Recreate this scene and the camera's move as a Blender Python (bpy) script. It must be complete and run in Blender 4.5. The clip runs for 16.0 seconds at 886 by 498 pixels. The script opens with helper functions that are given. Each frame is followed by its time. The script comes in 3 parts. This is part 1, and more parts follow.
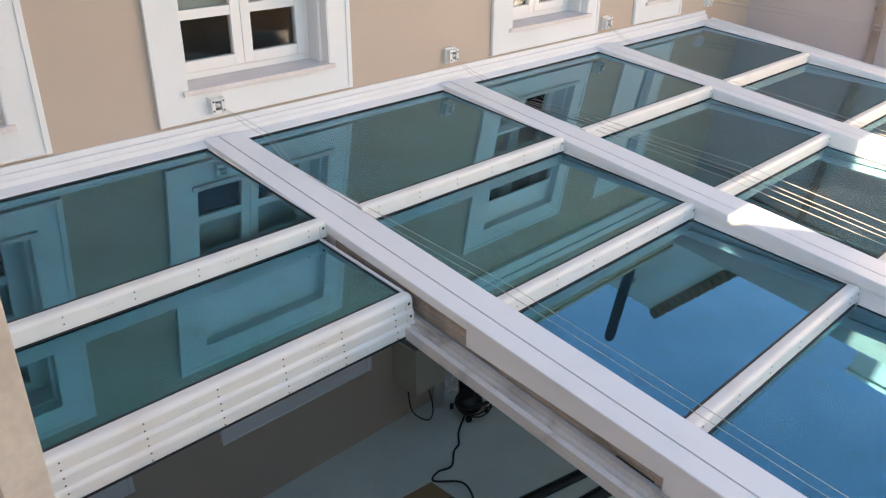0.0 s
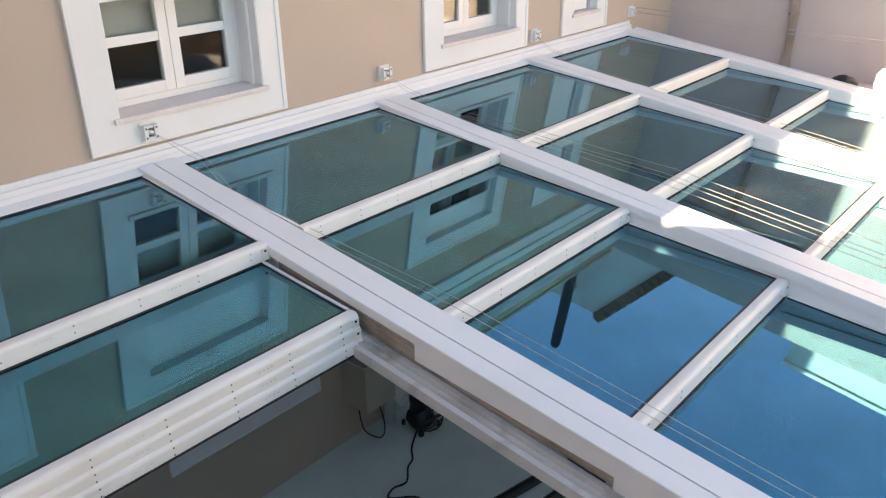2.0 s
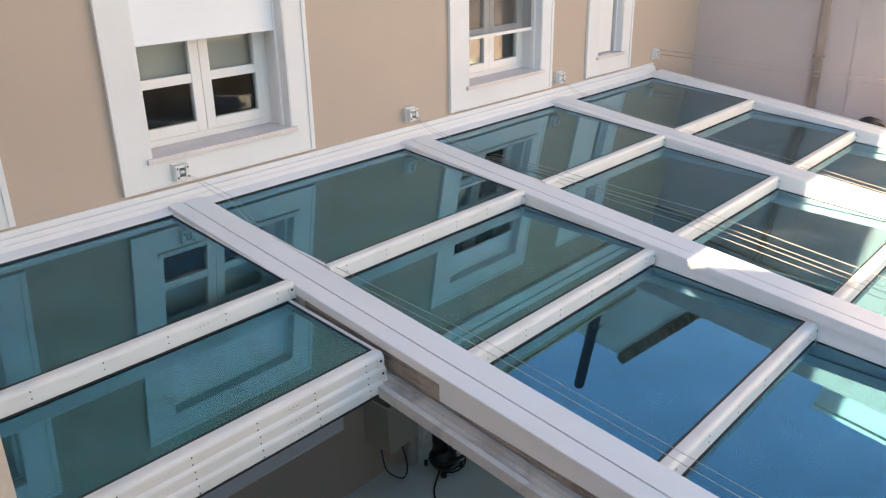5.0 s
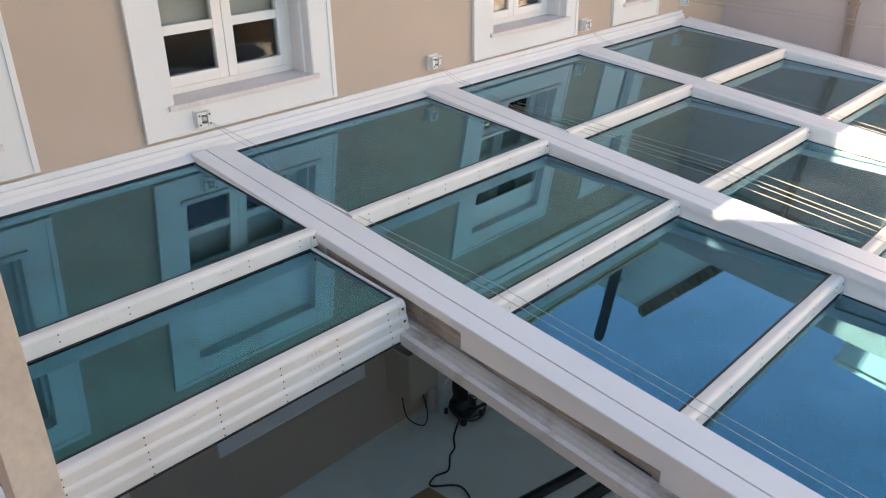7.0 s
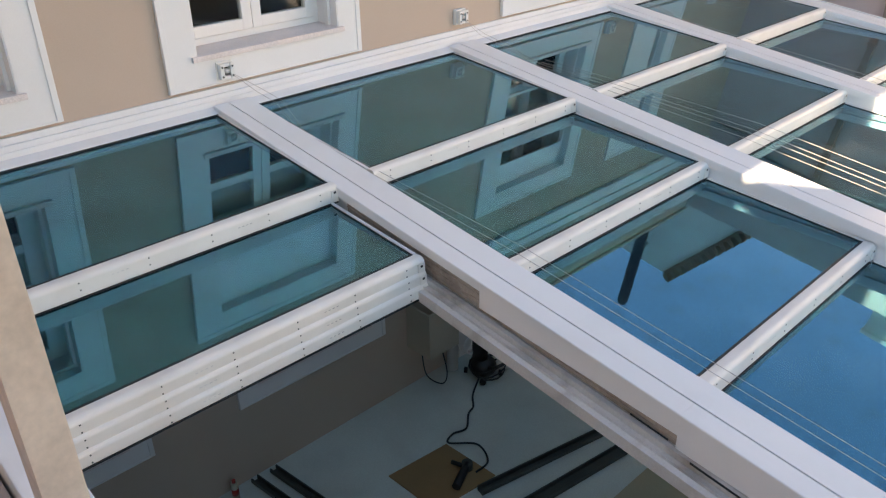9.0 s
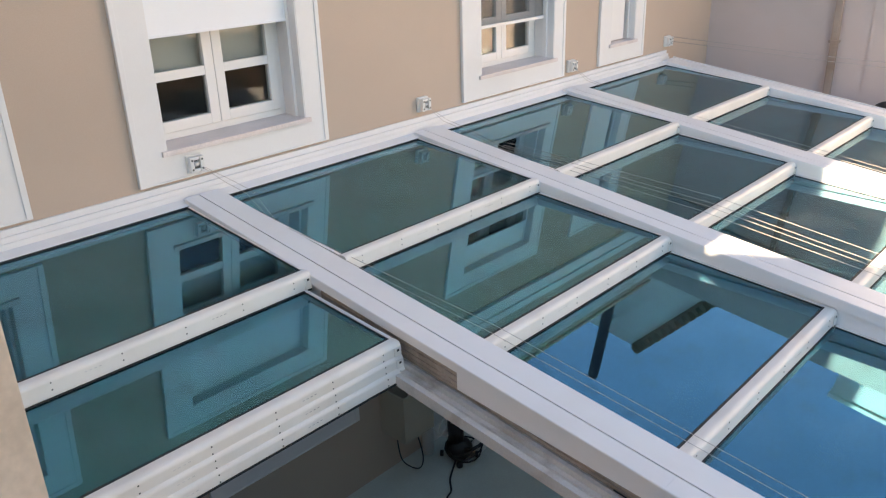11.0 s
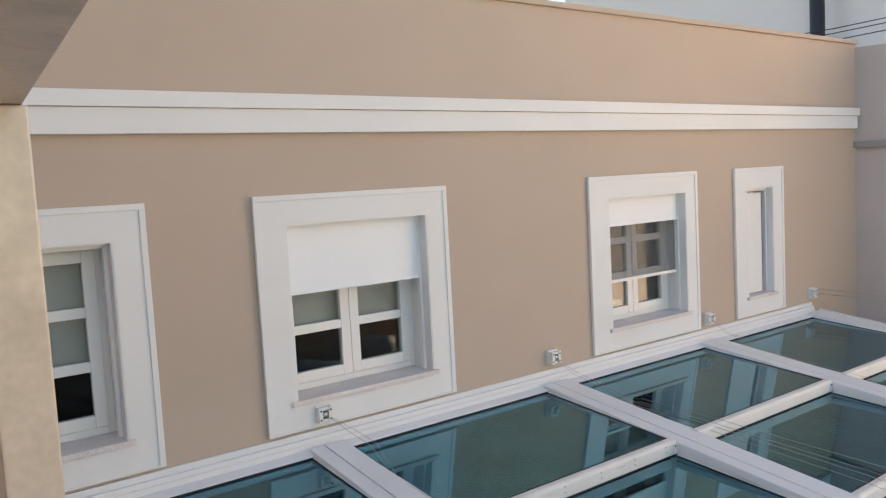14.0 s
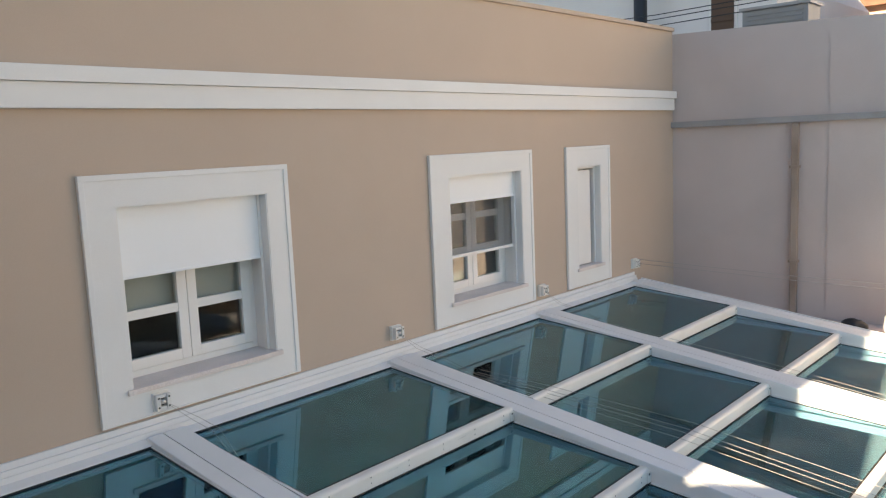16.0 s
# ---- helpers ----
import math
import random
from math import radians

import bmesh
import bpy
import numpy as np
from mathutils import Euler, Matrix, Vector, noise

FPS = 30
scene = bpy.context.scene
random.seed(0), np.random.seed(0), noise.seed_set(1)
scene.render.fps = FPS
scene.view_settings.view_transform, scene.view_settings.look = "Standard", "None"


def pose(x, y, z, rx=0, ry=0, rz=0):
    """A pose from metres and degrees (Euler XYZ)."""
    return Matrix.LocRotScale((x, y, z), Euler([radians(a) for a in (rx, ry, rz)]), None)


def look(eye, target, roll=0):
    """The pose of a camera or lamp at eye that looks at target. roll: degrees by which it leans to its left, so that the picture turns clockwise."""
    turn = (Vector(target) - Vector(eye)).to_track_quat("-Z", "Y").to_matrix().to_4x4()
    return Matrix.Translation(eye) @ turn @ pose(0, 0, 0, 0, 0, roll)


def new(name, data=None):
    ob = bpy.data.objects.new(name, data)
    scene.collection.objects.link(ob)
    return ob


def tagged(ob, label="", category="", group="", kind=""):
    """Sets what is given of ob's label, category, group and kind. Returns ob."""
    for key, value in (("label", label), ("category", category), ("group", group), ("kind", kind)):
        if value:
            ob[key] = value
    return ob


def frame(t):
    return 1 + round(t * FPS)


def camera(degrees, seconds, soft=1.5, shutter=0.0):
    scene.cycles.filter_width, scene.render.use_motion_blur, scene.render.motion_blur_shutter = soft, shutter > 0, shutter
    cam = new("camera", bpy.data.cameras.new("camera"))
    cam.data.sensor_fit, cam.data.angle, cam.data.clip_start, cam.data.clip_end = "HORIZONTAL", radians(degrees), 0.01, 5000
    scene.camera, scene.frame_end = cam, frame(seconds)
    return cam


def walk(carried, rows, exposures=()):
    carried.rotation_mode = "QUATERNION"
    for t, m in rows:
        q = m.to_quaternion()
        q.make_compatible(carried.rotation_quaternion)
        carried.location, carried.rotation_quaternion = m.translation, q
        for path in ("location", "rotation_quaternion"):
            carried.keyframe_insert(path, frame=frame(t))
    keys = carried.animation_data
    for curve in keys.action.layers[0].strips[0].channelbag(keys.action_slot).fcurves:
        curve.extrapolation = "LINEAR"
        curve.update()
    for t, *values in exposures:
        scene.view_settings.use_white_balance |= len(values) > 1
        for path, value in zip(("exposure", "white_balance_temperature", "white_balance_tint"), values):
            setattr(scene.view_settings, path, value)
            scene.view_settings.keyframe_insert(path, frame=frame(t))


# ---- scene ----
cam = camera(58.3, 16.0, 1.2)

PATH = [
    (0, (0.6644, 0.4733, 5.0287), (1.9209, 1.7574, 4.1498), 0.37),
    (0.5, (0.6473, 0.4748, 5.0249), (1.9157, 1.7430, 4.1402), 0.63),
    (1, (0.6381, 0.4673, 5.0251), (1.9160, 1.7204, 4.1325), 0.23),
    (1.5, (0.6309, 0.4627, 5.0272), (1.9349, 1.6893, 4.1355), -0.07),
    (2, (0.6377, 0.4502, 5.0454), (2.0044, 1.6408, 4.1999), -0.67),
    (2.5, (0.6306, 0.4547, 5.0526), (2.0024, 1.6761, 4.2613), -0.58),
    (3, (0.6314, 0.4502, 5.0568), (2.0025, 1.7084, 4.3241), -0.50),
    (3.2, (0.6367, 0.4460, 5.0528), (2.0150, 1.7098, 4.3436), -0.50),
    (5.3, (0.6162, 0.4538, 5.0636), (1.9703, 1.7031, 4.2855), -1.03),
    (5.5, (0.6225, 0.4626, 5.0586), (1.9762, 1.7036, 4.2667), -1.13),
    (6, (0.6323, 0.4560, 5.0568), (1.9884, 1.7018, 4.2765), -1.34),
    (6.5, (0.6271, 0.4595, 5.0580), (1.9768, 1.7073, 4.2697), -0.55),
    (7, (0.6190, 0.4640, 5.0391), (1.9051, 1.7278, 4.1739), -1.16),
    (7.5, (0.6258, 0.4815, 5.0173), (1.8240, 1.7925, 4.0978), -0.67),
    (8, (0.6466, 0.4739, 5.0195), (1.8384, 1.7619, 4.0600), -0.47),
    (8.2, (0.6607, 0.4812, 5.0126), (1.8603, 1.7601, 4.0505), -0.28),
    (10.3, (0.6216, 0.4373, 5.0062), (1.8639, 1.7095, 4.0907), -2.62),
    (10.5, (0.6097, 0.4636, 5.0253), (1.8908, 1.7137, 4.1331), -1.83),
    (11, (0.6023, 0.4688, 5.0414), (1.9358, 1.7433, 4.2683), -1.83),
    (11.5, (0.6079, 0.4561, 5.0604), (1.9368, 1.7907, 4.3876), -1.52),
    (12, (0.6444, 0.4511, 5.0866), (1.8871, 1.8996, 4.4886), -1.94),
    (12.5, (0.6900, 0.4502, 5.0838), (1.9187, 1.9468, 4.5835), -1.27),
    (13, (0.6985, 0.4472, 5.0860), (1.9742, 1.9455, 4.7283), -1.18),
    (13.5, (0.6948, 0.4517, 5.0753), (1.9421, 1.9958, 4.8307), -2.08),
    (14, (0.7011, 0.4521, 5.0936), (1.8973, 2.0459, 4.9233), -3.10),
    (14.5, (0.7104, 0.4355, 5.0829), (1.8789, 2.0503, 4.9179), -2.82),
    (15, (0.7214, 0.4365, 5.1239), (1.9732, 1.9855, 4.9405), -2.21),
    (15.5, (0.7124, 0.4005, 5.1319), (2.0708, 1.8556, 4.9381), -2.21),
    (16, (0.6844, 0.4185, 5.1569), (2.1591, 1.7437, 4.8936), -2.51),
]
walk(cam, [(t, look(eye, target, roll)) for t, eye, target, roll in PATH],
     exposures=[(0, 2.60, 9950, 14), (3, 2.58, 9950, 14), (5.5, 2.47, 9950, 14), (12.5, 2.45, 9950, 14), (14.3, 2.02, 9700, 12), (16, 1.88, 9400, 10)])

# ---- world, sun, exposure ----
SUN_TO = Vector((-0.866, 0.0, 0.5)).normalized()
world = bpy.data.worlds.new("world")
scene.world = world
world.use_nodes = True
wn = world.node_tree
sky = wn.nodes.new("ShaderNodeTexSky")
sky.sky_type = "NISHITA"
sky.sun_disc = False
sky.sun_elevation = math.asin(SUN_TO.z)
sky.sun_rotation = math.atan2(SUN_TO.x, SUN_TO.y)
sky.dust_density, sky.ozone_density = 0.0, 4.5
wn.links.new(sky.outputs[0], wn.nodes["Background"].inputs[0])
wn.nodes["Background"].inputs[1].default_value = 0.09
sun = new("sun", bpy.data.lights.new("sun", "SUN"))
sun.data.energy, sun.data.angle, sun.data.color = 4.4, radians(0.5), (1.0, 0.95, 0.88)
sun.matrix_world = look(SUN_TO * 40, (0, 0, 0))


# ---- materials ----
def mat(name, color, rough=0.6, metal=0.0, vary=0.08, scale=6.0, grain=0.05, grain_scale=180.0, bump=0.1, stain=None,
        stain_amount=0.0, stain_scale=1.5, island=False, spec=0.5):
    """A surface with broad variation, fine grain, stains and relief, in metres of the object's own space."""
    m = bpy.data.materials.new(name)
    m.use_nodes = True
    nt = m.node_tree
    N, L = nt.nodes, nt.links
    b = N["Principled BSDF"]
    co = N.new("ShaderNodeTexCoord")
    n1, n2 = N.new("ShaderNodeTexNoise"), N.new("ShaderNodeTexNoise")
    n1.inputs["Scale"].default_value, n1.inputs["Detail"].default_value = scale * 0.3, 6
    n2.inputs["Scale"].default_value, n2.inputs["Detail"].default_value = grain_scale, 3
    for n in (n1, n2):
        L.new(co.outputs["Object"], n.inputs["Vector"])
    c = Vector(color[:3])

    def mixed(fac, a, bcol, lo=0.3, hi=0.7):
        r = N.new("ShaderNodeMapRange")
        r.inputs[1].default_value, r.inputs[2].default_value = lo, hi
        L.new(fac, r.inputs[0])
        x = N.new("ShaderNodeMix")
        x.data_type = "RGBA"
        L.new(r.outputs[0], x.inputs[0])
        for sock, v in ((x.inputs[6], a), (x.inputs[7], bcol)):
            if isinstance(v, Vector):
                sock.default_value = (*v, 1)
            else:
                L.new(v, sock)
        return x.outputs[2]

    col = mixed(n1.outputs[0], c * (1 - vary), c * (1 + vary))
    g = mixed(n2.outputs[0], Vector((1 - grain,) * 3), Vector((1 + grain,) * 3))
    mu = N.new("ShaderNodeMix")
    mu.data_type, mu.blend_type = "RGBA", "MULTIPLY"
    mu.inputs[0].default_value = 1
    L.new(col, mu.inputs[6])
    L.new(g, mu.inputs[7])
    col = mu.outputs[2]
    if stain:
        n3 = N.new("ShaderNodeTexNoise")
        n3.inputs["Scale"].default_value, n3.inputs["Detail"].default_value, n3.inputs["Distortion"].default_value = stain_scale, 8, 0.6
        L.new(co.outputs["Object"], n3.inputs["Vector"])
        r = N.new("ShaderNodeMapRange")
        r.inputs[1].default_value, r.inputs[2].default_value, r.inputs[4].default_value = 0.5, 0.75, stain_amount
        L.new(n3.outputs[0], r.inputs[0])
        x = N.new("ShaderNodeMix")
        x.data_type = "RGBA"
        L.new(r.outputs[0], x.inputs[0])
        L.new(col, x.inputs[6])
        x.inputs[7].default_value = (*stain, 1)
        col = x.outputs[2]
    L.new(col, b.inputs["Base Color"])
    rr = N.new("ShaderNodeMapRange")
    rr.inputs[3].default_value, rr.inputs[4].default_value = max(0.02, rough - 0.1), min(1, rough + 0.1)
    L.new(n1.outputs[0], rr.inputs[0])
    L.new(rr.outputs[0], b.inputs["Roughness"])
    b.inputs["Metallic"].default_value = metal
    b.inputs["Specular IOR Level"].default_value = spec
    bp = N.new("ShaderNodeBump")
    bp.inputs["Strength"].default_value, bp.inputs["Distance"].default_value = bump, 0.004
    L.new(n2.outputs[0], bp.inputs["Height"])
    L.new(bp.outputs[0], b.inputs["Normal"])
    return m


def coated_glass(name, through_tint, mirror_tint, base, edge, dirt=0.0, rough=0.0, coat=1.36):
    """Solar-control glass: part of the light passes tinted, part is mirrored, more at grazing angles; a thin film of dust."""
    m = bpy.data.materials.new(name)
    m.use_nodes = True
    nt = m.node_tree
    N, L = nt.nodes, nt.links
    for n in list(N):
        if n.type != "OUTPUT_MATERIAL":
            N.remove(n)
    out = [n for n in N if n.type == "OUTPUT_MATERIAL"][0]
    tr, gl, mx = N.new("ShaderNodeBsdfTransparent"), N.new("ShaderNodeBsdfGlossy"), N.new("ShaderNodeMixShader")
    tr.inputs[0].default_value = (*through_tint, 1)
    gl.inputs["Color"].default_value = (*mirror_tint, 1)
    gl.inputs["Roughness"].default_value = rough
    lw, mr = N.new("ShaderNodeLayerWeight"), N.new("ShaderNodeMapRange")
    lw.inputs[0].default_value = 0.35
    mr.inputs[3].default_value, mr.inputs[4].default_value = base, edge
    L.new(lw.outputs[0], mr.inputs[0])
    if dirt:
        # round drying marks, soft at the rim, that dull the mirror a little
        cz, vz, nz0, ad = N.new("ShaderNodeTexCoord"), N.new("ShaderNodeTexVoronoi"), N.new("ShaderNodeMapRange"), N.new("ShaderNodeMath")
        wob, off, ng, pick = N.new("ShaderNodeTexNoise"), N.new("ShaderNodeVectorMath"), N.new("ShaderNodeTexNoise"), N.new("ShaderNodeMapRange")
        wob.inputs["Scale"].default_value = 9.0
        off.operation = "MULTIPLY_ADD"
        off.inputs[1].default_value = (0.07, 0.07, 0.07)
        L.new(cz.outputs["Object"], wob.inputs["Vector"])
        L.new(wob.outputs["Color"], off.inputs[0])
        L.new(cz.outputs["Object"], off.inputs[2])
        vz.inputs["Scale"].default_value, vz.inputs["Randomness"].default_value = 5.5, 1.0
        L.new(off.outputs[0], vz.inputs["Vector"])
        nz0.inputs[1].default_value, nz0.inputs[2].default_value, nz0.inputs[3].default_value, nz0.inputs[4].default_value = 0.16, 0.30, 0.84, 1.0
        ng.inputs["Scale"].default_value, ng.inputs["Detail"].default_value = 2.2, 4
        pick.inputs[1].default_value, pick.inputs[2].default_value, pick.inputs[3].default_value, pick.inputs[4].default_value = 0.35, 0.65, 0.90, 1.06
        mm = N.new("ShaderNodeMath")
        ad.operation = mm.operation = "MULTIPLY"
        L.new(cz.outputs["Object"], ng.inputs["Vector"])
        L.new(ng.outputs[0], pick.inputs[0])
        L.new(vz.outputs["Distance"], nz0.inputs[0])
        L.new(nz0.outputs[0], mm.inputs[0])
        L.new(pick.outputs[0], mm.inputs[1])
        L.new(mr.outputs[0], ad.inputs[0])
        L.new(mm.outputs[0], ad.inputs[1])
        L.new(ad.outputs[0], mx.inputs[0])
    else:
        L.new(mr.outputs[0], mx.inputs[0])
    L.new(tr.outputs[0], mx.inputs[1])
    L.new(gl.outputs[0], mx.inputs[2])
    last = mx.outputs[0]
    fr, cl, m3 = N.new("ShaderNodeFresnel"), N.new("ShaderNodeBsdfGlossy"), N.new("ShaderNodeMixShader")
    fr.inputs[0].default_value = coat
    cl.inputs["Color"].default_value, cl.inputs["Roughness"].default_value = (0.96, 0.97, 0.97, 1), rough
    L.new(fr.outputs[0], m3.inputs[0])
    L.new(last, m3.inputs[1])
    L.new(cl.outputs[0], m3.inputs[2])
    last = m3.outputs[0]
    if dirt:
        co, nz, r = N.new("ShaderNodeTexCoord"), N.new("ShaderNodeTexNoise"), N.new("ShaderNodeMapRange")
        nz.inputs["Scale"].default_value, nz.inputs["Detail"].default_value, nz.inputs["Distortion"].default_value = 2.4, 7, 0.8
        r.inputs[1].default_value, r.inputs[2].default_value, r.inputs[3].default_value, r.inputs[4].default_value = 0.45, 0.75, dirt * 0.25, dirt
        df, m2 = N.new("ShaderNodeBsdfDiffuse"), N.new("ShaderNodeMixShader")
        df.inputs[0].default_value = (0.42, 0.43, 0.42, 1)
        L.new(co.outputs["Object"], nz.inputs["Vector"])
        L.new(nz.outputs[0], r.inputs[0])
        L.new(r.outputs[0], m2.inputs[0])
        L.new(last, m2.inputs[1])
        L.new(df.outputs[0], m2.inputs[2])
        last = m2.outputs[0]
    L.new(last, out.inputs[0])
    return m


STUCCO = mat("beige_render", (0.53, 0.41, 0.325), 0.9, vary=0.035, scale=3, grain=0.05, grain_scale=260, bump=0.25,
             stain=(0.44, 0.345, 0.28), stain_amount=0.3, stain_scale=0.9)
PARTY = mat("pink_grey_render", (0.54, 0.455, 0.43), 0.92, vary=0.06, scale=4, grain=0.05, grain_scale=200, bump=0.3,
            stain=(0.43, 0.36, 0.34), stain_amount=0.35, stain_scale=0.8)
TRIM = mat("white_plaster", (0.78, 0.76, 0.735), 0.75, vary=0.025, scale=5, grain=0.03, grain_scale=300, bump=0.12,
           stain=(0.68, 0.65, 0.61), stain_amount=0.25, stain_scale=1.6)
ALU = mat("white_powder_coat", (0.765, 0.755, 0.745), 0.32, vary=0.02, scale=4, grain=0.015, grain_scale=400, bump=0.03,
          stain=(0.66, 0.645, 0.62), stain_amount=0.3, stain_scale=3.5)
CREAM = mat("cream_powder_coat", (0.76, 0.725, 0.67), 0.38, vary=0.02, scale=4, grain=0.02, grain_scale=400, bump=0.03,
            stain=(0.62, 0.57, 0.5), stain_amount=0.35, stain_scale=4)
TRACK = mat("mill_aluminium", (0.62, 0.60, 0.575), 0.45, 0.45, vary=0.12, scale=8, grain=0.06, grain_scale=90, bump=0.06,
            stain=(0.16, 0.13, 0.1), stain_amount=0.6, stain_scale=4)
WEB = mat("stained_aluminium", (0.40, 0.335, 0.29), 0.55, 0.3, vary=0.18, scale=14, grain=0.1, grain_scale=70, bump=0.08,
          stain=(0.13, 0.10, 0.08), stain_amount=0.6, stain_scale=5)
LIP = mat("worn_white_aluminium", (0.66, 0.635, 0.61), 0.42, 0.2, vary=0.08, scale=12, grain=0.05, grain_scale=90, bump=0.06,
          stain=(0.36, 0.31, 0.27), stain_amount=0.5, stain_scale=6)
GASKET = mat("black_rubber", (0.015, 0.015, 0.016), 0.6, vary=0.1)
SHUTTER = mat("white_shutter", (0.83, 0.835, 0.84), 0.5, vary=0.012, grain=0.01, bump=0.03)
PVC = mat("cream_window_frame", (0.80, 0.775, 0.745), 0.35, vary=0.015, grain=0.01, bump=0.02)
STONE = mat("pale_pink_stone", (0.69, 0.61, 0.575), 0.5, vary=0.1, scale=14, grain=0.12, grain_scale=120, bump=0.08)
STEEL = mat("brushed_steel", (0.76, 0.64, 0.54), 0.42, 0.45, vary=0.1, scale=7, grain=0.06, grain_scale=60, bump=0.06,
            stain=(0.4, 0.33, 0.26), stain_amount=0.5, stain_scale=5)
PIPE = mat("grey_galvanised", (0.36, 0.36, 0.37), 0.5, 0.4, vary=0.1, scale=8, grain=0.06, grain_scale=90,
           stain=(0.24, 0.17, 0.12), stain_amount=0.75, stain_scale=1.6)
RUSTPIPE = mat("rusty_painted_steel", (0.36, 0.28, 0.235), 0.7, 0.1, vary=0.12, scale=6, grain=0.08, grain_scale=90,
               stain=(0.16, 0.10, 0.07), stain_amount=0.8, stain_scale=1.1)
BLACK = mat("black_paint", (0.014, 0.014, 0.016), 0.45, vary=0.2)
FLOOR = mat("grey_green_screed", (0.56, 0.62, 0.59), 0.55, vary=0.08, scale=5, grain=0.06, grain_scale=90, bump=0.1,
            stain=(0.44, 0.48, 0.46), stain_amount=0.4, stain_scale=2.2)
BOARD = mat("cardboard", (0.31, 0.18, 0.085), 0.85, vary=0.08, scale=12, grain=0.06)
DARKMETAL = mat("dark_profile", (0.075, 0.08, 0.072), 0.45, 0.3, vary=0.2, scale=10)
PLASTIC = mat("cream_plastic", (0.72, 0.70, 0.66), 0.4, vary=0.02, grain=0.01)
TUB = mat("beige_plastic", (0.46, 0.40, 0.32), 0.5, vary=0.05)
RED = mat("red_cap", (0.4, 0.03, 0.02), 0.4)
WIRE = mat("steel_wire", (0.42, 0.39, 0.36), 0.5, 0.5, vary=0.1)
WHITEWALL = mat("white_lime_wall", (0.74, 0.69, 0.67), 0.9, vary=0.05, scale=2, grain=0.04, bump=0.2,
                stain=(0.6, 0.56, 0.55), stain_amount=0.3, stain_scale=0.5)
PEACH = mat("peach_wall", (0.72, 0.50, 0.36), 0.9, vary=0.05, scale=2)
BROWN = mat("brown_shutter", (0.10, 0.05, 0.03), 0.6, vary=0.15, scale=10)
TILE = mat("clay_tile", (0.22, 0.11, 0.07), 0.8, vary=0.3, scale=12)
ACGREY = mat("grey_sheet_metal", (0.27, 0.275, 0.285), 0.5, 0.3, vary=0.06)
# near-black colour that stands in for the shade inside the rooms
ROOMSHADE = mat("room_shade_black", (0.05, 0.045, 0.04), 0.8, vary=0.2)
CURTAIN = mat("pale_blind", (0.74, 0.735, 0.70), 0.9, vary=0.05, scale=8, grain=0.04)
EARTH = mat("dark_earth", (0.09, 0.08, 0.07), 0.95, vary=0.2, scale=0.5)
ROOFGLASS = coated_glass("blue_solar_glass", (0.96, 0.99, 0.93), (0.04, 0.64, 0.93), 0.27, 0.47, 0.045)
PANEGLASS = coated_glass("window_glass", (0.84, 0.86, 0.85), (0.9, 0.92, 0.93), 0.01, 0.10, coat=1.2)
MESH = mat("grey_insect_mesh", (0.16, 0.155, 0.15), 0.9, vary=0.05, spec=0.1)
MESH.node_tree.nodes["Principled BSDF"].inputs["Alpha"].default_value = 0.27


# ---- building blocks ----
def box_bm(x0, x1, y0, y1, z0, z1, bevel=0.0, bm=None):
    """A box, with rounded edges if asked for, added to bm or to a new bmesh."""
    own = bmesh.new()
    vs = [own.verts.new((x, y, z)) for z in (z0, z1) for y in (y0, y1) for x in (x0, x1)]
    for f in ((0, 2, 3, 1), (4, 5, 7, 6), (0, 1, 5, 4), (2, 6, 7, 3), (0, 4, 6, 2), (1, 3, 7, 5)):
        own.faces.new([vs[i] for i in f])
    if bevel:
        bmesh.ops.bevel(own, geom=own.edges[:], offset=bevel, segments=2, affect="EDGES", profile=0.7)
    if bm is None:
        return own
    me = bpy.data.meshes.new("tmp")
    own.to_mesh(me)
    own.free()
    bm.from_mesh(me)
    bpy.data.meshes.remove(me)
    return bm


def extrude_bm(profile, axis, a, b):
    """A closed profile of (u, v) drawn out from a to b. axis x: (u, v) = (y, z); axis y: (x, z); axis z: (x, y)."""
    bm = bmesh.new()

    def at(u, v, w):
        return {"x": (w, u, v), "y": (u, w, v), "z": (u, v, w)}[axis]

    r0 = [bm.verts.new(at(u, v, a)) for u, v in profile]
    r1 = [bm.verts.new(at(u, v, b)) for u, v in profile]
    n = len(profile)
    for i in range(n):
        bm.faces.new((r0[i], r0[(i + 1) % n], r1[(i + 1) % n], r1[i]))
    bm.faces.new(r0[::-1])
    bm.faces.new(r1)
    bmesh.ops.recalc_face_normals(bm, faces=bm.faces[:])
    return bm


def rod_bm(points, radius, sides=8, bm=None):
    """A round rod through the points."""
    bm = bm or bmesh.new()
    rings = []
    pts = [Vector(p) for p in points]
    for i, p in enumerate(pts):
        d = (pts[min(i + 1, len(pts) - 1)] - pts[max(i - 1, 0)]).normalized()
        q = d.to_track_quat("Z", "Y")
        rings.append([bm.verts.new(p + q @ Vector((radius * math.cos(k * math.tau / sides), radius * math.sin(k * math.tau / sides), 0)))
                      for k in range(sides)])
    for r0, r1 in zip(rings, rings[1:]):
        for k in range(sides):
            f = bm.faces.new((r0[k], r0[(k + 1) % sides], r1[(k + 1) % sides], r1[k]))
            f.smooth = True
    bm.faces.new(rings[0][::-1])
    bm.faces.new(rings[-1])
    return bm


def mesh_of(name, bm, material):
    me = bpy.data.meshes.new(name)
    bm.to_mesh(me)
    bm.free()
    me.materials.append(material)
    return me


def thing(name, bm, material, label, category, group="", kind="", m=None):
    ob = new(name, mesh_of(name, bm, material))
    if m is not None:
        ob.matrix_world = m
    return tagged(ob, label, category, group, kind)


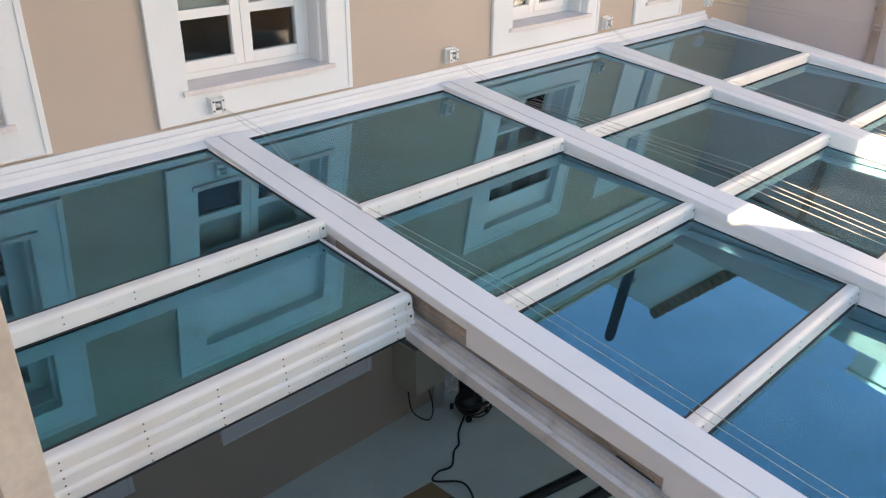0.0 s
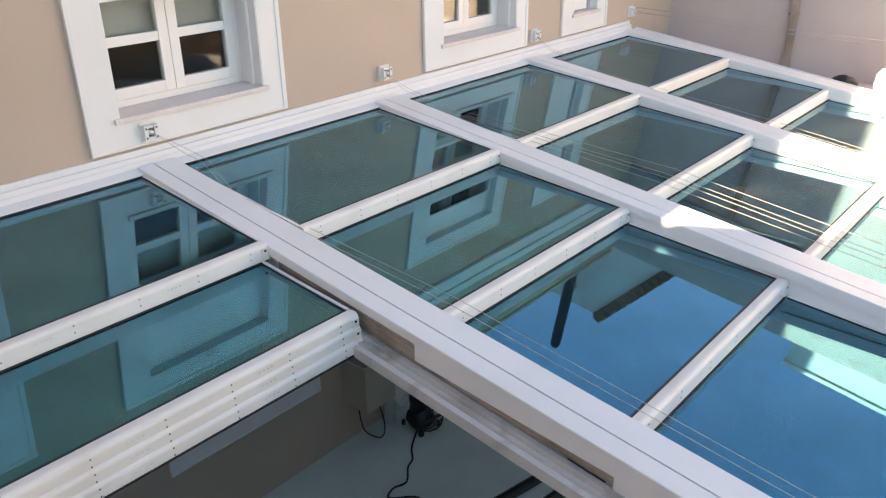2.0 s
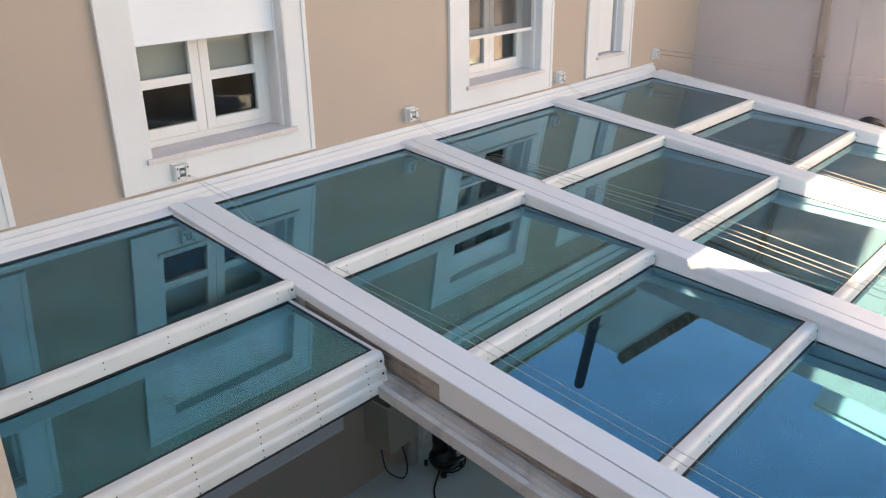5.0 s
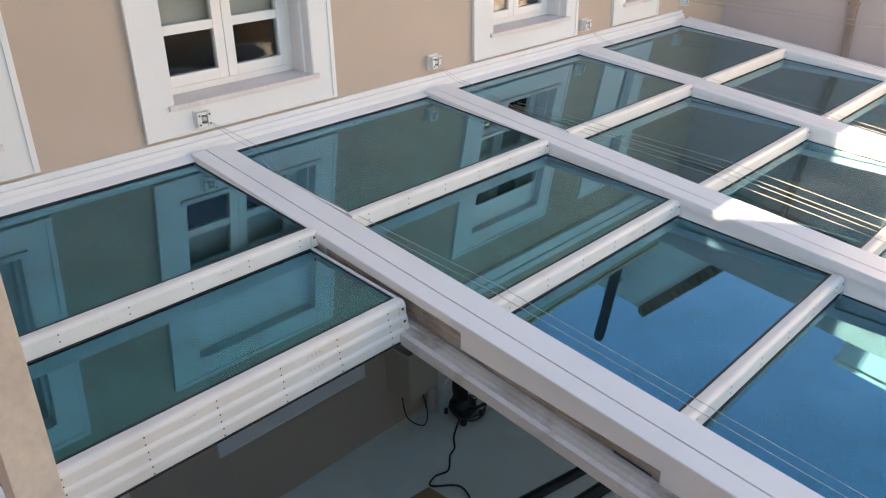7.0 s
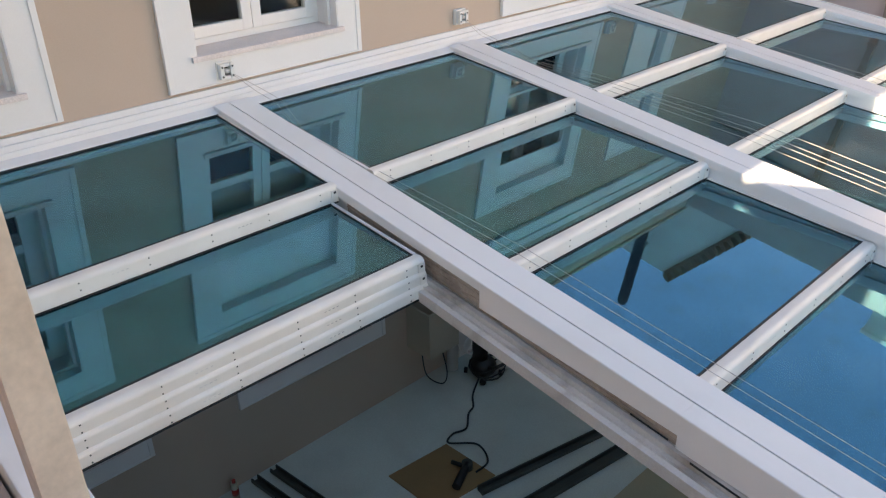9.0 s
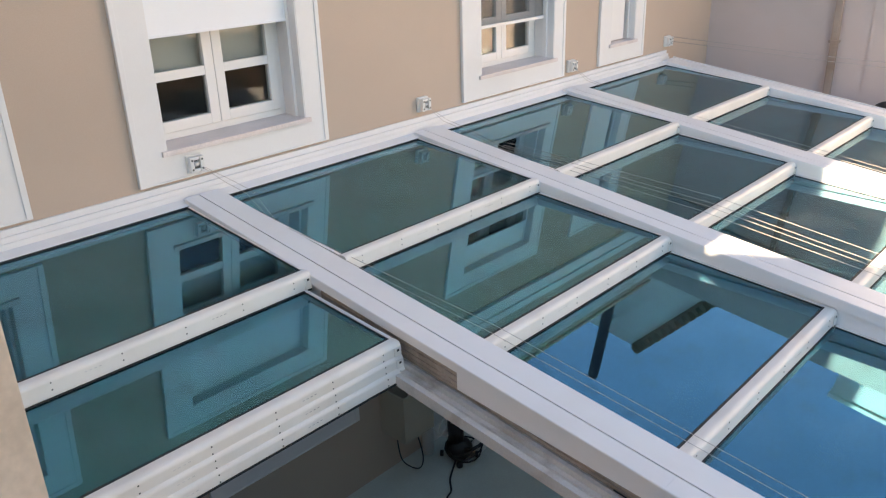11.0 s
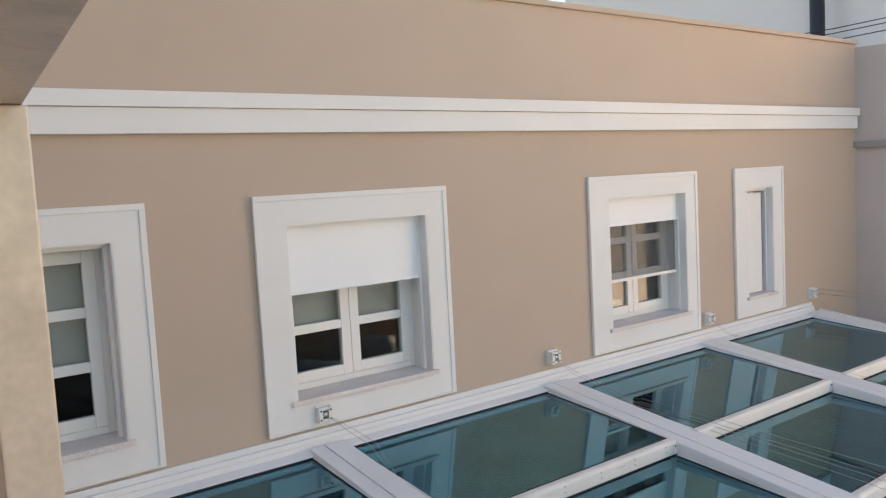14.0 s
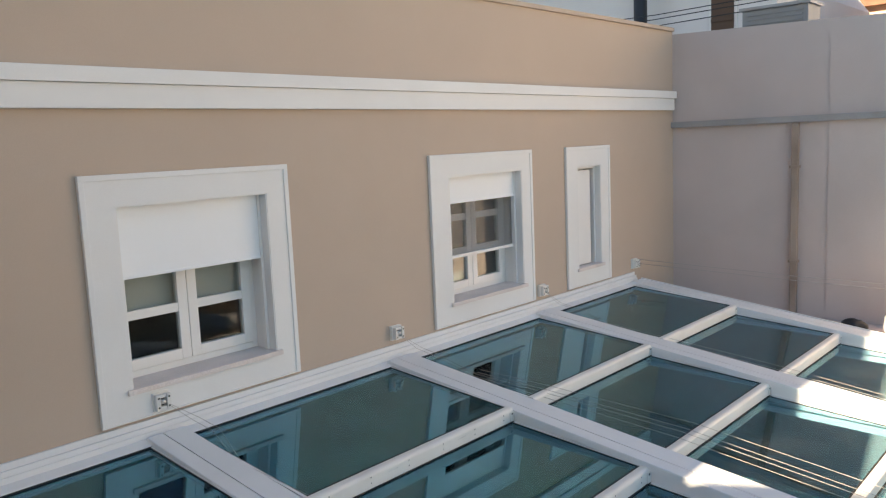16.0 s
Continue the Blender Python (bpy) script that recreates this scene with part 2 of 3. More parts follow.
def base(name, label, category, group="", kind="", m=None):
    ob = new(name)
    if m is not None:
        ob.matrix_world = m
    return tagged(ob, label, category, group, kind)


def part(name, bm, material, parent, label=""):
    ob = new(name, mesh_of(name, bm, material))
    ob.parent = parent
    return tagged(ob, label)


def slab_with_holes(x0, x1, z0, z1, holes, y0, y1):
    """A wall in the x-z plane with rectangular holes (x0, x1, z0, z1) right through it."""
    xs = sorted({x0, x1, *[h[0] for h in holes], *[h[1] for h in holes]})
    zs = sorted({z0, z1, *[h[2] for h in holes], *[h[3] for h in holes]})
    bm = bmesh.new()
    solid = {}
    for i in range(len(xs) - 1):
        for k in range(len(zs) - 1):
            cx, cz = (xs[i] + xs[i + 1]) / 2, (zs[k] + zs[k + 1]) / 2
            solid[i, k] = not any(h[0] < cx < h[1] and h[2] < cz < h[3] for h in holes)
    cache = {}

    def v(i, j, k):
        key = (i, j, k)
        if key not in cache:
            cache[key] = bm.verts.new((xs[i], (y0, y1)[j], zs[k]))
        return cache[key]

    for (i, k), s in solid.items():
        if not s:
            continue
        bm.faces.new((v(i, 0, k), v(i + 1, 0, k), v(i + 1, 0, k + 1), v(i, 0, k + 1)))
        bm.faces.new((v(i, 1, k), v(i, 1, k + 1), v(i + 1, 1, k + 1), v(i + 1, 1, k)))
        for di, dk, c in ((-1, 0, ((i, k), (i, k + 1))), (1, 0, ((i + 1, k + 1), (i + 1, k))),
                          (0, -1, ((i + 1, k), (i, k))), (0, 1, ((i, k + 1), (i + 1, k + 1)))):
            if not solid.get((i + di, k + dk), False):
                (a, b), (c2, d) = c
                bm.faces.new((v(a, 0, b), v(c2, 0, d), v(c2, 1, d), v(a, 1, b)))
    bmesh.ops.recalc_face_normals(bm, faces=bm.faces[:])
    return bm


# ---- plan ----
FACE = 5.03                     # the facade's plane
FLOOR_Z = 0.33
SLOPE = 0.085                   # fall of the glass roof away from the facade
STEP = 0.09                     # each row of panels runs in a lower track
BARS = (3.69, 2.645, 1.61, 0.58, -0.45, -1.48)   # front edges of the panel rows
BEAM_X = (0.945, 2.925, 4.985, 7.05, 9.01)
BEAM_W = 0.27
END_X = 10.30


def glass_z(y, row=0):
    return 3.375 - STEP * row - SLOPE * (4.84 - y)


def beam_z(y):
    return 3.435 - 0.133 * (4.85 - y)


# windows of the facade: outer surround and opening (x0, x1, z0, z1)
WINDOWS = (
    ((0.56, 2.05, 3.55, 5.06), (0.78, 1.86, 3.745, 4.86)),
    ((2.69, 4.172, 3.55, 5.06), (2.90, 3.985, 3.745, 4.87)),
    ((5.663, 7.155, 3.55, 5.06), (5.91, 6.98, 3.745, 4.87)),
    ((7.772, 8.665, 3.55, 5.06), (7.99, 8.47, 3.745, 4.85)),
)
LOWER = (
    ((0.70, 2.10, 1.05, 2.75), (0.95, 1.90, 1.24, 2.55)),
    ((2.79, 4.24, 1.05, 2.75), (3.00, 4.05, 1.24, 2.55)),
)

# ---- large structure ----
DOORS = ((5.12, 7.02, 0.335, 2.62), (5.30, 6.84, 0.36, 2.45))
holes = [w[1] for w in WINDOWS + LOWER] + [DOORS[1]]
thing("wall_north", slab_with_holes(-1.6, END_X, 0.0, 6.42, holes, FACE, FACE + 0.32), STUCCO,
      "smooth beige rendered facade with framed windows", "wall", kind="structure")
thing("parapet_coping", box_bm(-1.6, END_X + 0.0, FACE - 0.03, FACE + 0.36, 6.42, 6.465, 0.008), STUCCO,
      "thin beige coping along the facade parapet", "coping", kind="structure")
cornice = base("cornice", "white stepped plaster cornice band along the facade", "cornice", kind="structure")
part("band", box_bm(-1.6, END_X - 0.05, FACE - 0.05, FACE - 0.001, 5.445, 5.588, 0.004), TRIM, cornice)
part("moulding", box_bm(-1.6, END_X - 0.03, FACE - 0.072, FACE - 0.001, 5.59, 5.68, 0.006), TRIM, cornice)
# one sheet behind all the openings, its dark colour replacing unlit rooms
thing("room_shade_backing", box_bm(-1.6, END_X, FACE + 0.75, FACE + 0.8, 0.0, 6.4), ROOMSHADE,
      "near-black sheet standing in for the unlit rooms behind the windows", "backdrop", kind="structure")

floor = thing("floor", box_bm(-1.6, END_X, -2.0, FACE, FLOOR_Z - 0.2, FLOOR_Z), FLOOR,
      "grey-green screed floor of the covered courtyard", "floor", kind="structure")
thing("wall_east_lower", box_bm(9.28, 9.5, -2.0, FACE - 0.003, FLOOR_Z, 2.75), PARTY,
      "rendered lower wall under the glass roof", "wall", kind="structure")
thing("wall_west_lower", box_bm(0.65, 0.92, -2.0, FACE - 0.003, FLOOR_Z, 2.75), STUCCO,
      "beige lower wall under the glass roof", "wall", kind="structure")
thing("wall_south", box_bm(-1.6, END_X, -2.3, -2.0, 0.0, 3.3), STUCCO,
      "beige rendered wall behind the courtyard", "wall", kind="structure")
thing("ledge_west", box_bm(-1.6, 0.948, -2.0, FACE - 0.003, 2.752, 2.97), PARTY,
      "pale pink rendered ledge beside the glass roof", "ledge", kind="structure")
thing("ledge_east", box_bm(9.285, END_X - 0.002, -2.0, FACE - 0.003, 2.752, 2.95), PARTY,
      "pale pink rendered ledge beside the glass roof", "ledge", kind="structure")
thing("wall_east", extrude_bm([(5.6, 0.0), (5.6, 6.40), (3.2, 6.34), (-2.3, 6.15), (-2.3, 0.0)], "x", END_X, END_X + 0.3), PARTY,
      "pinkish grey rendered party wall", "wall", kind="structure")
thing("pilaster_east", box_bm(END_X - 0.012, END_X - 0.001, -2.0, 3.16, 2.951, 6.2, 0.002), PARTY,
      "slightly proud section of the pinkish party wall", "wall", kind="structure")
# added out of view; its stepped, sloping top shapes the sun patch on the beams
thing("sun_block_west", extrude_bm([(13.0, 0.0), (13.0, 18.6), (2.4, 18.6), (2.4, 6.88), (-2.3, 8.7), (-2.3, 0.0)], "x", -1.9, -1.6), STUCCO,
      "unseen tall beige wall added to block the sun from the west", "wall", kind="structure")
thing("ground", box_bm(-300, 300, -300, 300, -0.3, -0.02), EARTH, "bare ground", "ground", kind="structure")


# ---- facade windows ----
def surround(parent, o, i, y_front, y_back):
    """The flat white frame with a raised outer lip, in four boards."""
    x0, x1, z0, z1 = o
    a0, a1, b0, b1 = i
    t = 0.035
    for nm, r in (("trim_board", (x0 + t, x1 - t, b1, z1 - t)), ("trim_board", (x0 + t, x1 - t, z0 + t * 0.3, b0)),
                  ("trim_board", (x0 + t, a0, b0, b1)), ("trim_board", (a1, x1 - t, b0, b1))):
        part(nm, box_bm(r[0], r[1], y_front + 0.008, y_back, r[2], r[3], 0.0), TRIM, parent)
    for nm, r in (("trim_lip", (x0, x1, z1 - t, z1)), ("trim_lip", (x0, x0 + t, z0, z1 - t)), ("trim_lip", (x1 - t, x1, z0, z1 - t)),
                  ("trim_lip", (x0 + t, x1 - t, z0, z0 + t * 0.3))):
        part(nm, box_bm(r[0], r[1], y_front, y_back, r[2], r[3], 0.004), TRIM, parent)


def sash(parent, x0, x1, z0, z1, y, rows, stile=0.07, bar=0.06, back=None):
    """One glazed leaf: stiles, rails, glazing bars and a pane in each light."""
    leaf = part("sash", box_bm(x0, x0 + stile, y, y + 0.05, z0, z1, 0.005), PVC, parent)
    part("stile", box_bm(x1 - stile, x1, y, y + 0.05, z0, z1, 0.005), PVC, leaf)
    part("rail", box_bm(x0 + stile, x1 - stile, y + 0.001, y + 0.05, z0, z0 + stile, 0.004), PVC, leaf)
    part("rail", box_bm(x0 + stile, x1 - stile, y + 0.001, y + 0.05, z1 - stile, z1, 0.004), PVC, leaf)
    h = (z1 - z0 - 2 * stile - (rows - 1) * bar) / rows
    for r in range(rows):
        a = z0 + stile + r * (h + bar)
        if r:
            part("glazing_bar", box_bm(x0 + stile, x1 - stile, y + 0.004, y + 0.046, a - bar, a, 0.004), PVC, leaf)
        part("pane", box_bm(x0 + stile - 0.004, x1 - stile + 0.004, y + 0.022, y + 0.028, a - 0.004, a + h + 0.004), PANEGLASS, leaf)


def window(name, o, i, label, shutter=None, leaves=2, screen=None, curtain=None, rows=3):
    w = base(name, label, "window", "facade windows", "structure")
    surround(w, o, i, FACE - 0.03, FACE - 0.001)
    a0, a1, b0, b1 = i
    y = FACE + 0.205
    part("window_sill", box_bm(a0 - 0.035, a1 + 0.035, FACE - 0.044, y + 0.02, b0 - 0.03, b0 + 0.004, 0.005), STONE, w, "pale pink stone sill")
    for r in ((a0, a0 + 0.008, b0 + 0.005, b1), (a1 - 0.008, a1, b0 + 0.005, b1)):
        part("reveal", box_bm(r[0], r[1], FACE - 0.018, y - 0.001, r[2], r[3]), TRIM, w)
    part("reveal", box_bm(a0 + 0.0085, a1 - 0.0085, FACE - 0.018, y - 0.001, b1 - 0.008, b1), TRIM, w)
    # fixed frame
    f = 0.045
    for r in ((a0, a0 + f, b0 + 0.005, b1), (a1 - f, a1, b0 + 0.005, b1), (a0 + f, a1 - f, b0 + 0.005, b0 + 0.005 + f), (a0 + f, a1 - f, b1 - f, b1)):
        part("window_frame", box_bm(r[0], r[1], y, y + 0.07, r[2], r[3], 0.004), PVC, w)
    wx = (a1 - a0 - 2 * f) / leaves
    for k in range(leaves):
        sash(w, a0 + f + k * wx + 0.002, a0 + f + (k + 1) * wx - 0.002, b0 + f + 0.008, b1 - f, y - 0.012, rows)
    # shutter guides
    for gx in (a0 + 0.0085, a1 - 0.0305):
        part("guide_rail", box_bm(gx, gx + 0.022, FACE + 0.055, FACE + 0.095, b0 + 0.005, b1, 0.003), PVC, w)
    if shutter:
        bm = bmesh.new()
        n = max(2, int((b1 - shutter) / 0.04))
        h = (b1 - shutter) / n
        for k in range(n):
            z = shutter + k * h
            box_bm(a0 + 0.02, a1 - 0.02, FACE + 0.062 + 0.0012 * (k % 2), FACE + 0.074, z, z + h - 0.00005, 0.0, bm)
        sh = part("roller_shutter", bm, SHUTTER, w, "white roller shutter, partly lowered")
        part("bottom_bar", box_bm(a0 + 0.02, a1 - 0.02, FACE + 0.058, FACE + 0.078, shutter - 0.018, shutter, 0.003), SHUTTER, sh)
    else:
        part("shutter_box", box_bm(a0 + 0.001, a1 - 0.001, FACE + 0.05, FACE + 0.1, b1 - 0.035, b1 - 0.001, 0.003), PVC, w)
    if screen:
        part("screen_bar", box_bm(a0 + 0.022, a1 - 0.022, FACE + 0.085, FACE + 0.115, screen - 0.014, screen + 0.014, 0.005), PVC, w, "white bar of a half-lowered insect screen")
        part("insect_mesh", box_bm(a0 + 0.0225, a1 - 0.0225, FACE + 0.098, FACE + 0.1, screen + 0.0145, b1 - 0.01), MESH, w, "fine grey insect mesh")
    # near-black strips over the inner jambs: indoor shade put in as colour
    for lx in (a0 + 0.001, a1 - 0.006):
        part("shade_lining", box_bm(lx, lx + 0.005, y + 0.0705, FACE + 0.32, b0 + 0.005, b1 - 0.001), ROOMSHADE, w)
    if curtain:
        part("curtain", box_bm(a0 + 0.02, a1 - 0.02, y + 0.09, y + 0.1, curtain, b1), CURTAIN, w, "pale grey lowered inner blind")
    return w


window("window_1", *WINDOWS[0], "white framed window with three-light sashes and grey blind", None, 2, None, 4.10)
window("window_2", *WINDOWS[1], "white framed window with half-lowered white roller shutter", 4.43, 2, None, 4.17)
window("window_3", *WINDOWS[2], "white framed window with slightly lowered roller shutter and screen", 4.635, 2, 4.13)
w4 = window("window_4", *WINDOWS[3], "narrow white framed window with a closed cream leaf", None, 1, None, 3.8)
part("shutter_leaf", box_bm(8.02, 8.37, FACE + 0.06, FACE + 0.085, 3.76, 4.8, 0.004), PVC, w4, "cream solid leaf")
for k, (o, i) in enumerate(LOWER):
    window("window_%d" % (k + 5), o, i, "white framed lower window under the glass roof", None, 2)

window("door_1", *DOORS, "white glazed double doors under the glass roof", None, 4, None, None, 6)


# ---- glass roof ----
flashing = base("roof_flashing", "white stepped metal flashing between facade and glass roof", "flashing", kind="structure")
part("upstand", box_bm(0.94, 9.22, FACE - 0.022, FACE - 0.001, 3.40, 3.53, 0.006), ALU, flashing)
part("ridge", box_bm(0.94, 9.22, FACE - 0.046, FACE - 0.023, 3.40, 3.494, 0.008), ALU, flashing)
part("fillet", box_bm(0.94, 9.22, FACE - 0.058, FACE - 0.047, 3.40, 3.462, 0.004), ALU, flashing)
part("apron", extrude_bm([(FACE - 0.059, 3.420), (FACE - 0.059, 3.428), (FACE - 0.143, 3.4135), (FACE - 0.148, 3.410), (FACE - 0.147, 3.406), (FACE - 0.14, 3.4065)], "x", 0.94, 9.22), ALU, flashing)
part("gasket", extrude_bm([(FACE - 0.144, 3.390), (FACE - 0.136, 3.390), (FACE - 0.136, 3.405), (FACE - 0.144, 3.4045)], "x", 0.94, 9.22), GASKET, flashing)

SOUTH = -1.95
NORTH = FACE - 0.091


def along_beam(x0, x1, y0, y1, d0, d1):
    """A bar that follows a roof beam, from d0 to d1 above its top."""
    return extrude_bm([(y0, beam_z(y0) + d0), (y1, beam_z(y1) + d0), (y1, beam_z(y1) + d1), (y0, beam_z(y0) + d1)], "x", x0, x1)


def roof_beam(x, first, last, notched=False):
    b = base("roof_beam", "white aluminium roof beam with a grooved cap", "beam", "beams of the glass roof", m=pose(x, 0, 0))
    w = 0.17 if first else 0.24 if last else 0.25 if notched else BEAM_W
    part("core", extrude_bm([(SOUTH, beam_z(SOUTH) - 0.36), (NORTH, beam_z(NORTH) - 0.36), (NORTH, beam_z(NORTH) - 0.03), (SOUTH, beam_z(SOUTH) - 0.104)], "x", 0.031 if notched else 0.014, w - 0.010), ALU, b)
    # flat cover with a folded skirt; beside the open bay the skirt is cut back in two steps
    pieces = ((SOUTH, 1.562, 0.065, 0.166), (1.5625, 2.626, 0.101, 0.140), (2.6265, NORTH, 0.050, 0.06)) if notched else ((SOUTH, NORTH, 0.10, 0.03),)
    for ya, yb, sa, sb in pieces:
        bev = bmesh.new()
        ring = []
        for y, sk in ((ya, sa), (yb, sb)):
            zt = beam_z(y)
            ring.append([bev.verts.new((px, y, zt + pz)) for px, pz in
                         ((0.0, -sk), (0.0, -0.006), (0.002, -0.002), (0.006, -0.0005), (0.099, -0.0005), (0.103, -0.004), (0.103, -0.02), (0.013, -0.02), (0.013, -sk))])
        for i in range(9):
            bev.faces.new((ring[0][i], ring[0][(i + 1) % 9], ring[1][(i + 1) % 9], ring[1][i]))
        bev.faces.new(ring[0][::-1])
        bev.faces.new(ring[1])
        bmesh.ops.recalc_face_normals(bev, faces=bev.faces[:])
        part("side_cover", bev, ALU, b)
    part("cap", along_beam(0.1075, w, SOUTH, NORTH, -0.106, 0.0), ALU, b)
    part("groove", along_beam(0.1035, 0.107, SOUTH, NORTH, -0.05, -0.012), GASKET, b)
    if last:
        part("edge_trim", along_beam(w + 0.001, w + 0.016, SOUTH, NORTH, -0.2, 0.012), ALU, b)
    return b


for k, x in enumerate(BEAM_X):
    roof_beam(x, k == 0, k == len(BEAM_X) - 1, k == 1)
# the open bay shows the running rails of the beam
open_rail = base("running_rail", "bare aluminium running rails beside the open bay", "rail")
x = BEAM_X[1]
for k, (xa, d) in enumerate(((0.004, -0.164), (-0.030, -0.186))):
    part("channel", along_beam(x + xa - 0.030, x + xa + 0.003, SOUTH, 3.62, d - 0.03, d), TRACK, open_rail)
    part("rib", along_beam(x + xa - 0.029, x + xa - 0.025, SOUTH, 3.62, d + 0.0005, d + 0.007), TRACK, open_rail)
part("gap", along_beam(x - 0.020, x - 0.016, SOUTH, 3.62, -0.1635, -0.1625), GASKET, open_rail)
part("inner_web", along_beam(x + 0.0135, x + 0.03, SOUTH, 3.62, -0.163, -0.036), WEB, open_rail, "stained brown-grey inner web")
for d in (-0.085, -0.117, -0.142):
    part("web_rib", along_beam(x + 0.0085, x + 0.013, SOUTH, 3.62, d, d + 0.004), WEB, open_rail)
part("outer_lip", along_beam(x - 0.093, x - 0.061, SOUTH, 3.62, -0.249, -0.190), LIP, open_rail, "worn white outer lip")
part("slot", along_beam(x + 0.0055, x + 0.0075, 1.60, 1.78, -0.160, -0.152), GASKET, open_rail)
part("brush_strip", along_beam(x - 0.030, x - 0.026, SOUTH, 1.48, -0.162, -0.154), GASKET, open_rail)


def panel(x0, x1, y_front, y_back, z, bolts=True, bar_h=0.080, fall=SLOPE):
    """A sliding glass panel: front bar with screw heads, rear bar, side bars, glass and gasket. z: the glass at its front edge."""
    p = base("roof_panel", "tinted blue reflective glass panel in a cream aluminium frame", "glass panel", "panels of the glass roof", m=pose(x0, y_front, z))
    w, d = x1 - x0, y_back - y_front

    def lying(xa, xb, ya, yb, d0, d1):
        return extrude_bm([(ya, fall * ya + d0), (yb, fall * yb + d0), (yb, fall * yb + d1), (ya, fall * ya + d1)], "x", xa, xb)

    prof = [(0.004, -bar_h), (0.064, -bar_h + 0.004), (0.064, 0.012), (0.060, 0.015), (0.028, 0.017)]
    prof += [(0.028 - 0.028 * math.sin(a), -0.009 + 0.026 * math.cos(a)) for a in (0.35, 0.7, 1.05, 1.35, 1.5708)] + [(0.0, -bar_h + 0.006)]
    bar = part("front_bar", extrude_bm(prof, "x", 0.004, w - 0.004), CREAM, p, "cream aluminium front bar")
    part("drip_edge", box_bm(0.006, w - 0.006, -0.004, 0.02, -bar_h - 0.006, -bar_h - 0.001), GASKET, bar)
    part("gasket", lying(0.02, w - 0.02, 0.065, 0.077, -0.006, 0.007), GASKET, p)
    part("rear_bar", lying(0.006, w - 0.006, d - 0.06, d, -0.05, -0.006), CREAM, p)
    for a, b in ((0.002, 0.020), (w - 0.020, w - 0.002)):
        part("side_bar", lying(a, b, 0.065, d - 0.061, -0.035, 0.010), ALU, p)
    for a, b in ((0.0205, 0.028), (w - 0.028, w - 0.0205)):
        part("gasket", lying(a, b, 0.078, d - 0.061, -0.004, 0.006), GASKET, p)
    part("pane", lying(0.02, w - 0.02, 0.065, d - 0.002, -0.005, 0.002), ROOFGLASS, p, "tinted blue mirror glass")
    if bolts:
        n = 6
        for k in range(n):
            px = 0.12 + k * (w - 0.24) / (n - 1)
            for dz in (-0.010, -0.044):
                part("screw", box_bm(px - 0.003, px + 0.003, -0.002, 0.002, dz - 0.003, dz + 0.003), DARKMETAL, bar)
        for k in (1, 3):
            px = 0.12 + (k + 0.45) * (w - 0.24) / (n - 1)
            for q in range(4):
                part("drain_slot", box_bm(px + q * 0.022, px + q * 0.022 + 0.011, -0.0015, 0.002, -0.026, -0.0225), TRACK, bar)
    part("end_block", box_bm(w - 0.05, w - 0.006, -0.006, 0.03, -bar_h + 0.004, -0.006, 0.003), CREAM, bar)
    part("end_hole", box_bm(w - 0.036, w - 0.022, -0.0075, -0.0055, -0.026, -0.014), GASKET, bar)
    return p


for k in range(4):
    x0, x1 = BEAM_X[k] + (BEAM_W if k else 0.17) - 0.012, BEAM_X[k + 1] + 0.012
    for r in range(6):
        if k == 0 and r > 0:
            continue
        back = NORTH + 0.03 if r == 0 else BARS[r - 1] + 0.05
        panel(x0, x1, BARS[r], back, glass_z(BARS[r], r), bolts=(k < 2), fall=SLOPE + (0.012 if r == 0 else 0))
# the three panels of the open bay are pushed up together under the first
for r in (0, 1, 2):
    panel(BEAM_X[0] + 0.17 - 0.012, BEAM_X[1] - 0.022, 2.97 - 0.012 * r, 3.94, glass_z(2.97, 1) - 0.063 * r, bar_h=0.056)

# ---- posts, rails, boxes on the roof ----
portal = base("steel_portal", "brushed steel post carrying an overhead steel canopy plate", "portal")
PY = 1.80
part("post", box_bm(0.860, 0.941, PY, PY + 0.085, 2.971, 5.243, 0.004), STEEL, portal)
part("canopy", extrude_bm([(-1.6, 1.0), (0.855, 1.0), (0.9415, PY + 0.085), (0.9415, PY + 0.088), (-1.6, PY + 0.088)], "z", 5.244, 5.34), STEEL, portal)

CABLE_X = (3.07, 5.17, 7.28, 9.22)


def wire_box(x):
    b = base("wire_bracket", "small white wall bracket holding shading wires", "bracket", "wire brackets on the facade", m=pose(x, FACE - 0.03, 3.63))
    part("plate", box_bm(-0.055, 0.055, 0.0, 0.03, -0.06, 0.06, 0.006), PLASTIC, b)
    for dx in (-0.048, 0.022):
        part("cheek", box_bm(dx, dx + 0.026, -0.04, -0.001, -0.05, 0.05, 0.004), PLASTIC, b)
    part("bridge", box_bm(-0.0215, 0.0215, -0.034, -0.001, 0.028, 0.048, 0.003), PLASTIC, b)
    part("bridge", box_bm(-0.0215, 0.0215, -0.034, -0.001, -0.048, -0.028, 0.003), PLASTIC, b)
    part("pulley", rod_bm([(-0.016, -0.02, 0), (0.016, -0.02, 0)], 0.017, 12), TRACK, b)
    part("rope_hole", box_bm(-0.021, 0.021, -0.003, -0.0005, -0.0275, 0.0275), GASKET, b)
    for hx, hz in ((-0.035, 0.03), (-0.035, -0.03), (0.035, 0.03), (0.035, -0.03)):
        part("screw", rod_bm([(hx, -0.0385, hz), (hx, -0.0425, hz)], 0.007, 8), DARKMETAL, b)
    return b


for x in CABLE_X:
    wire_box(x)


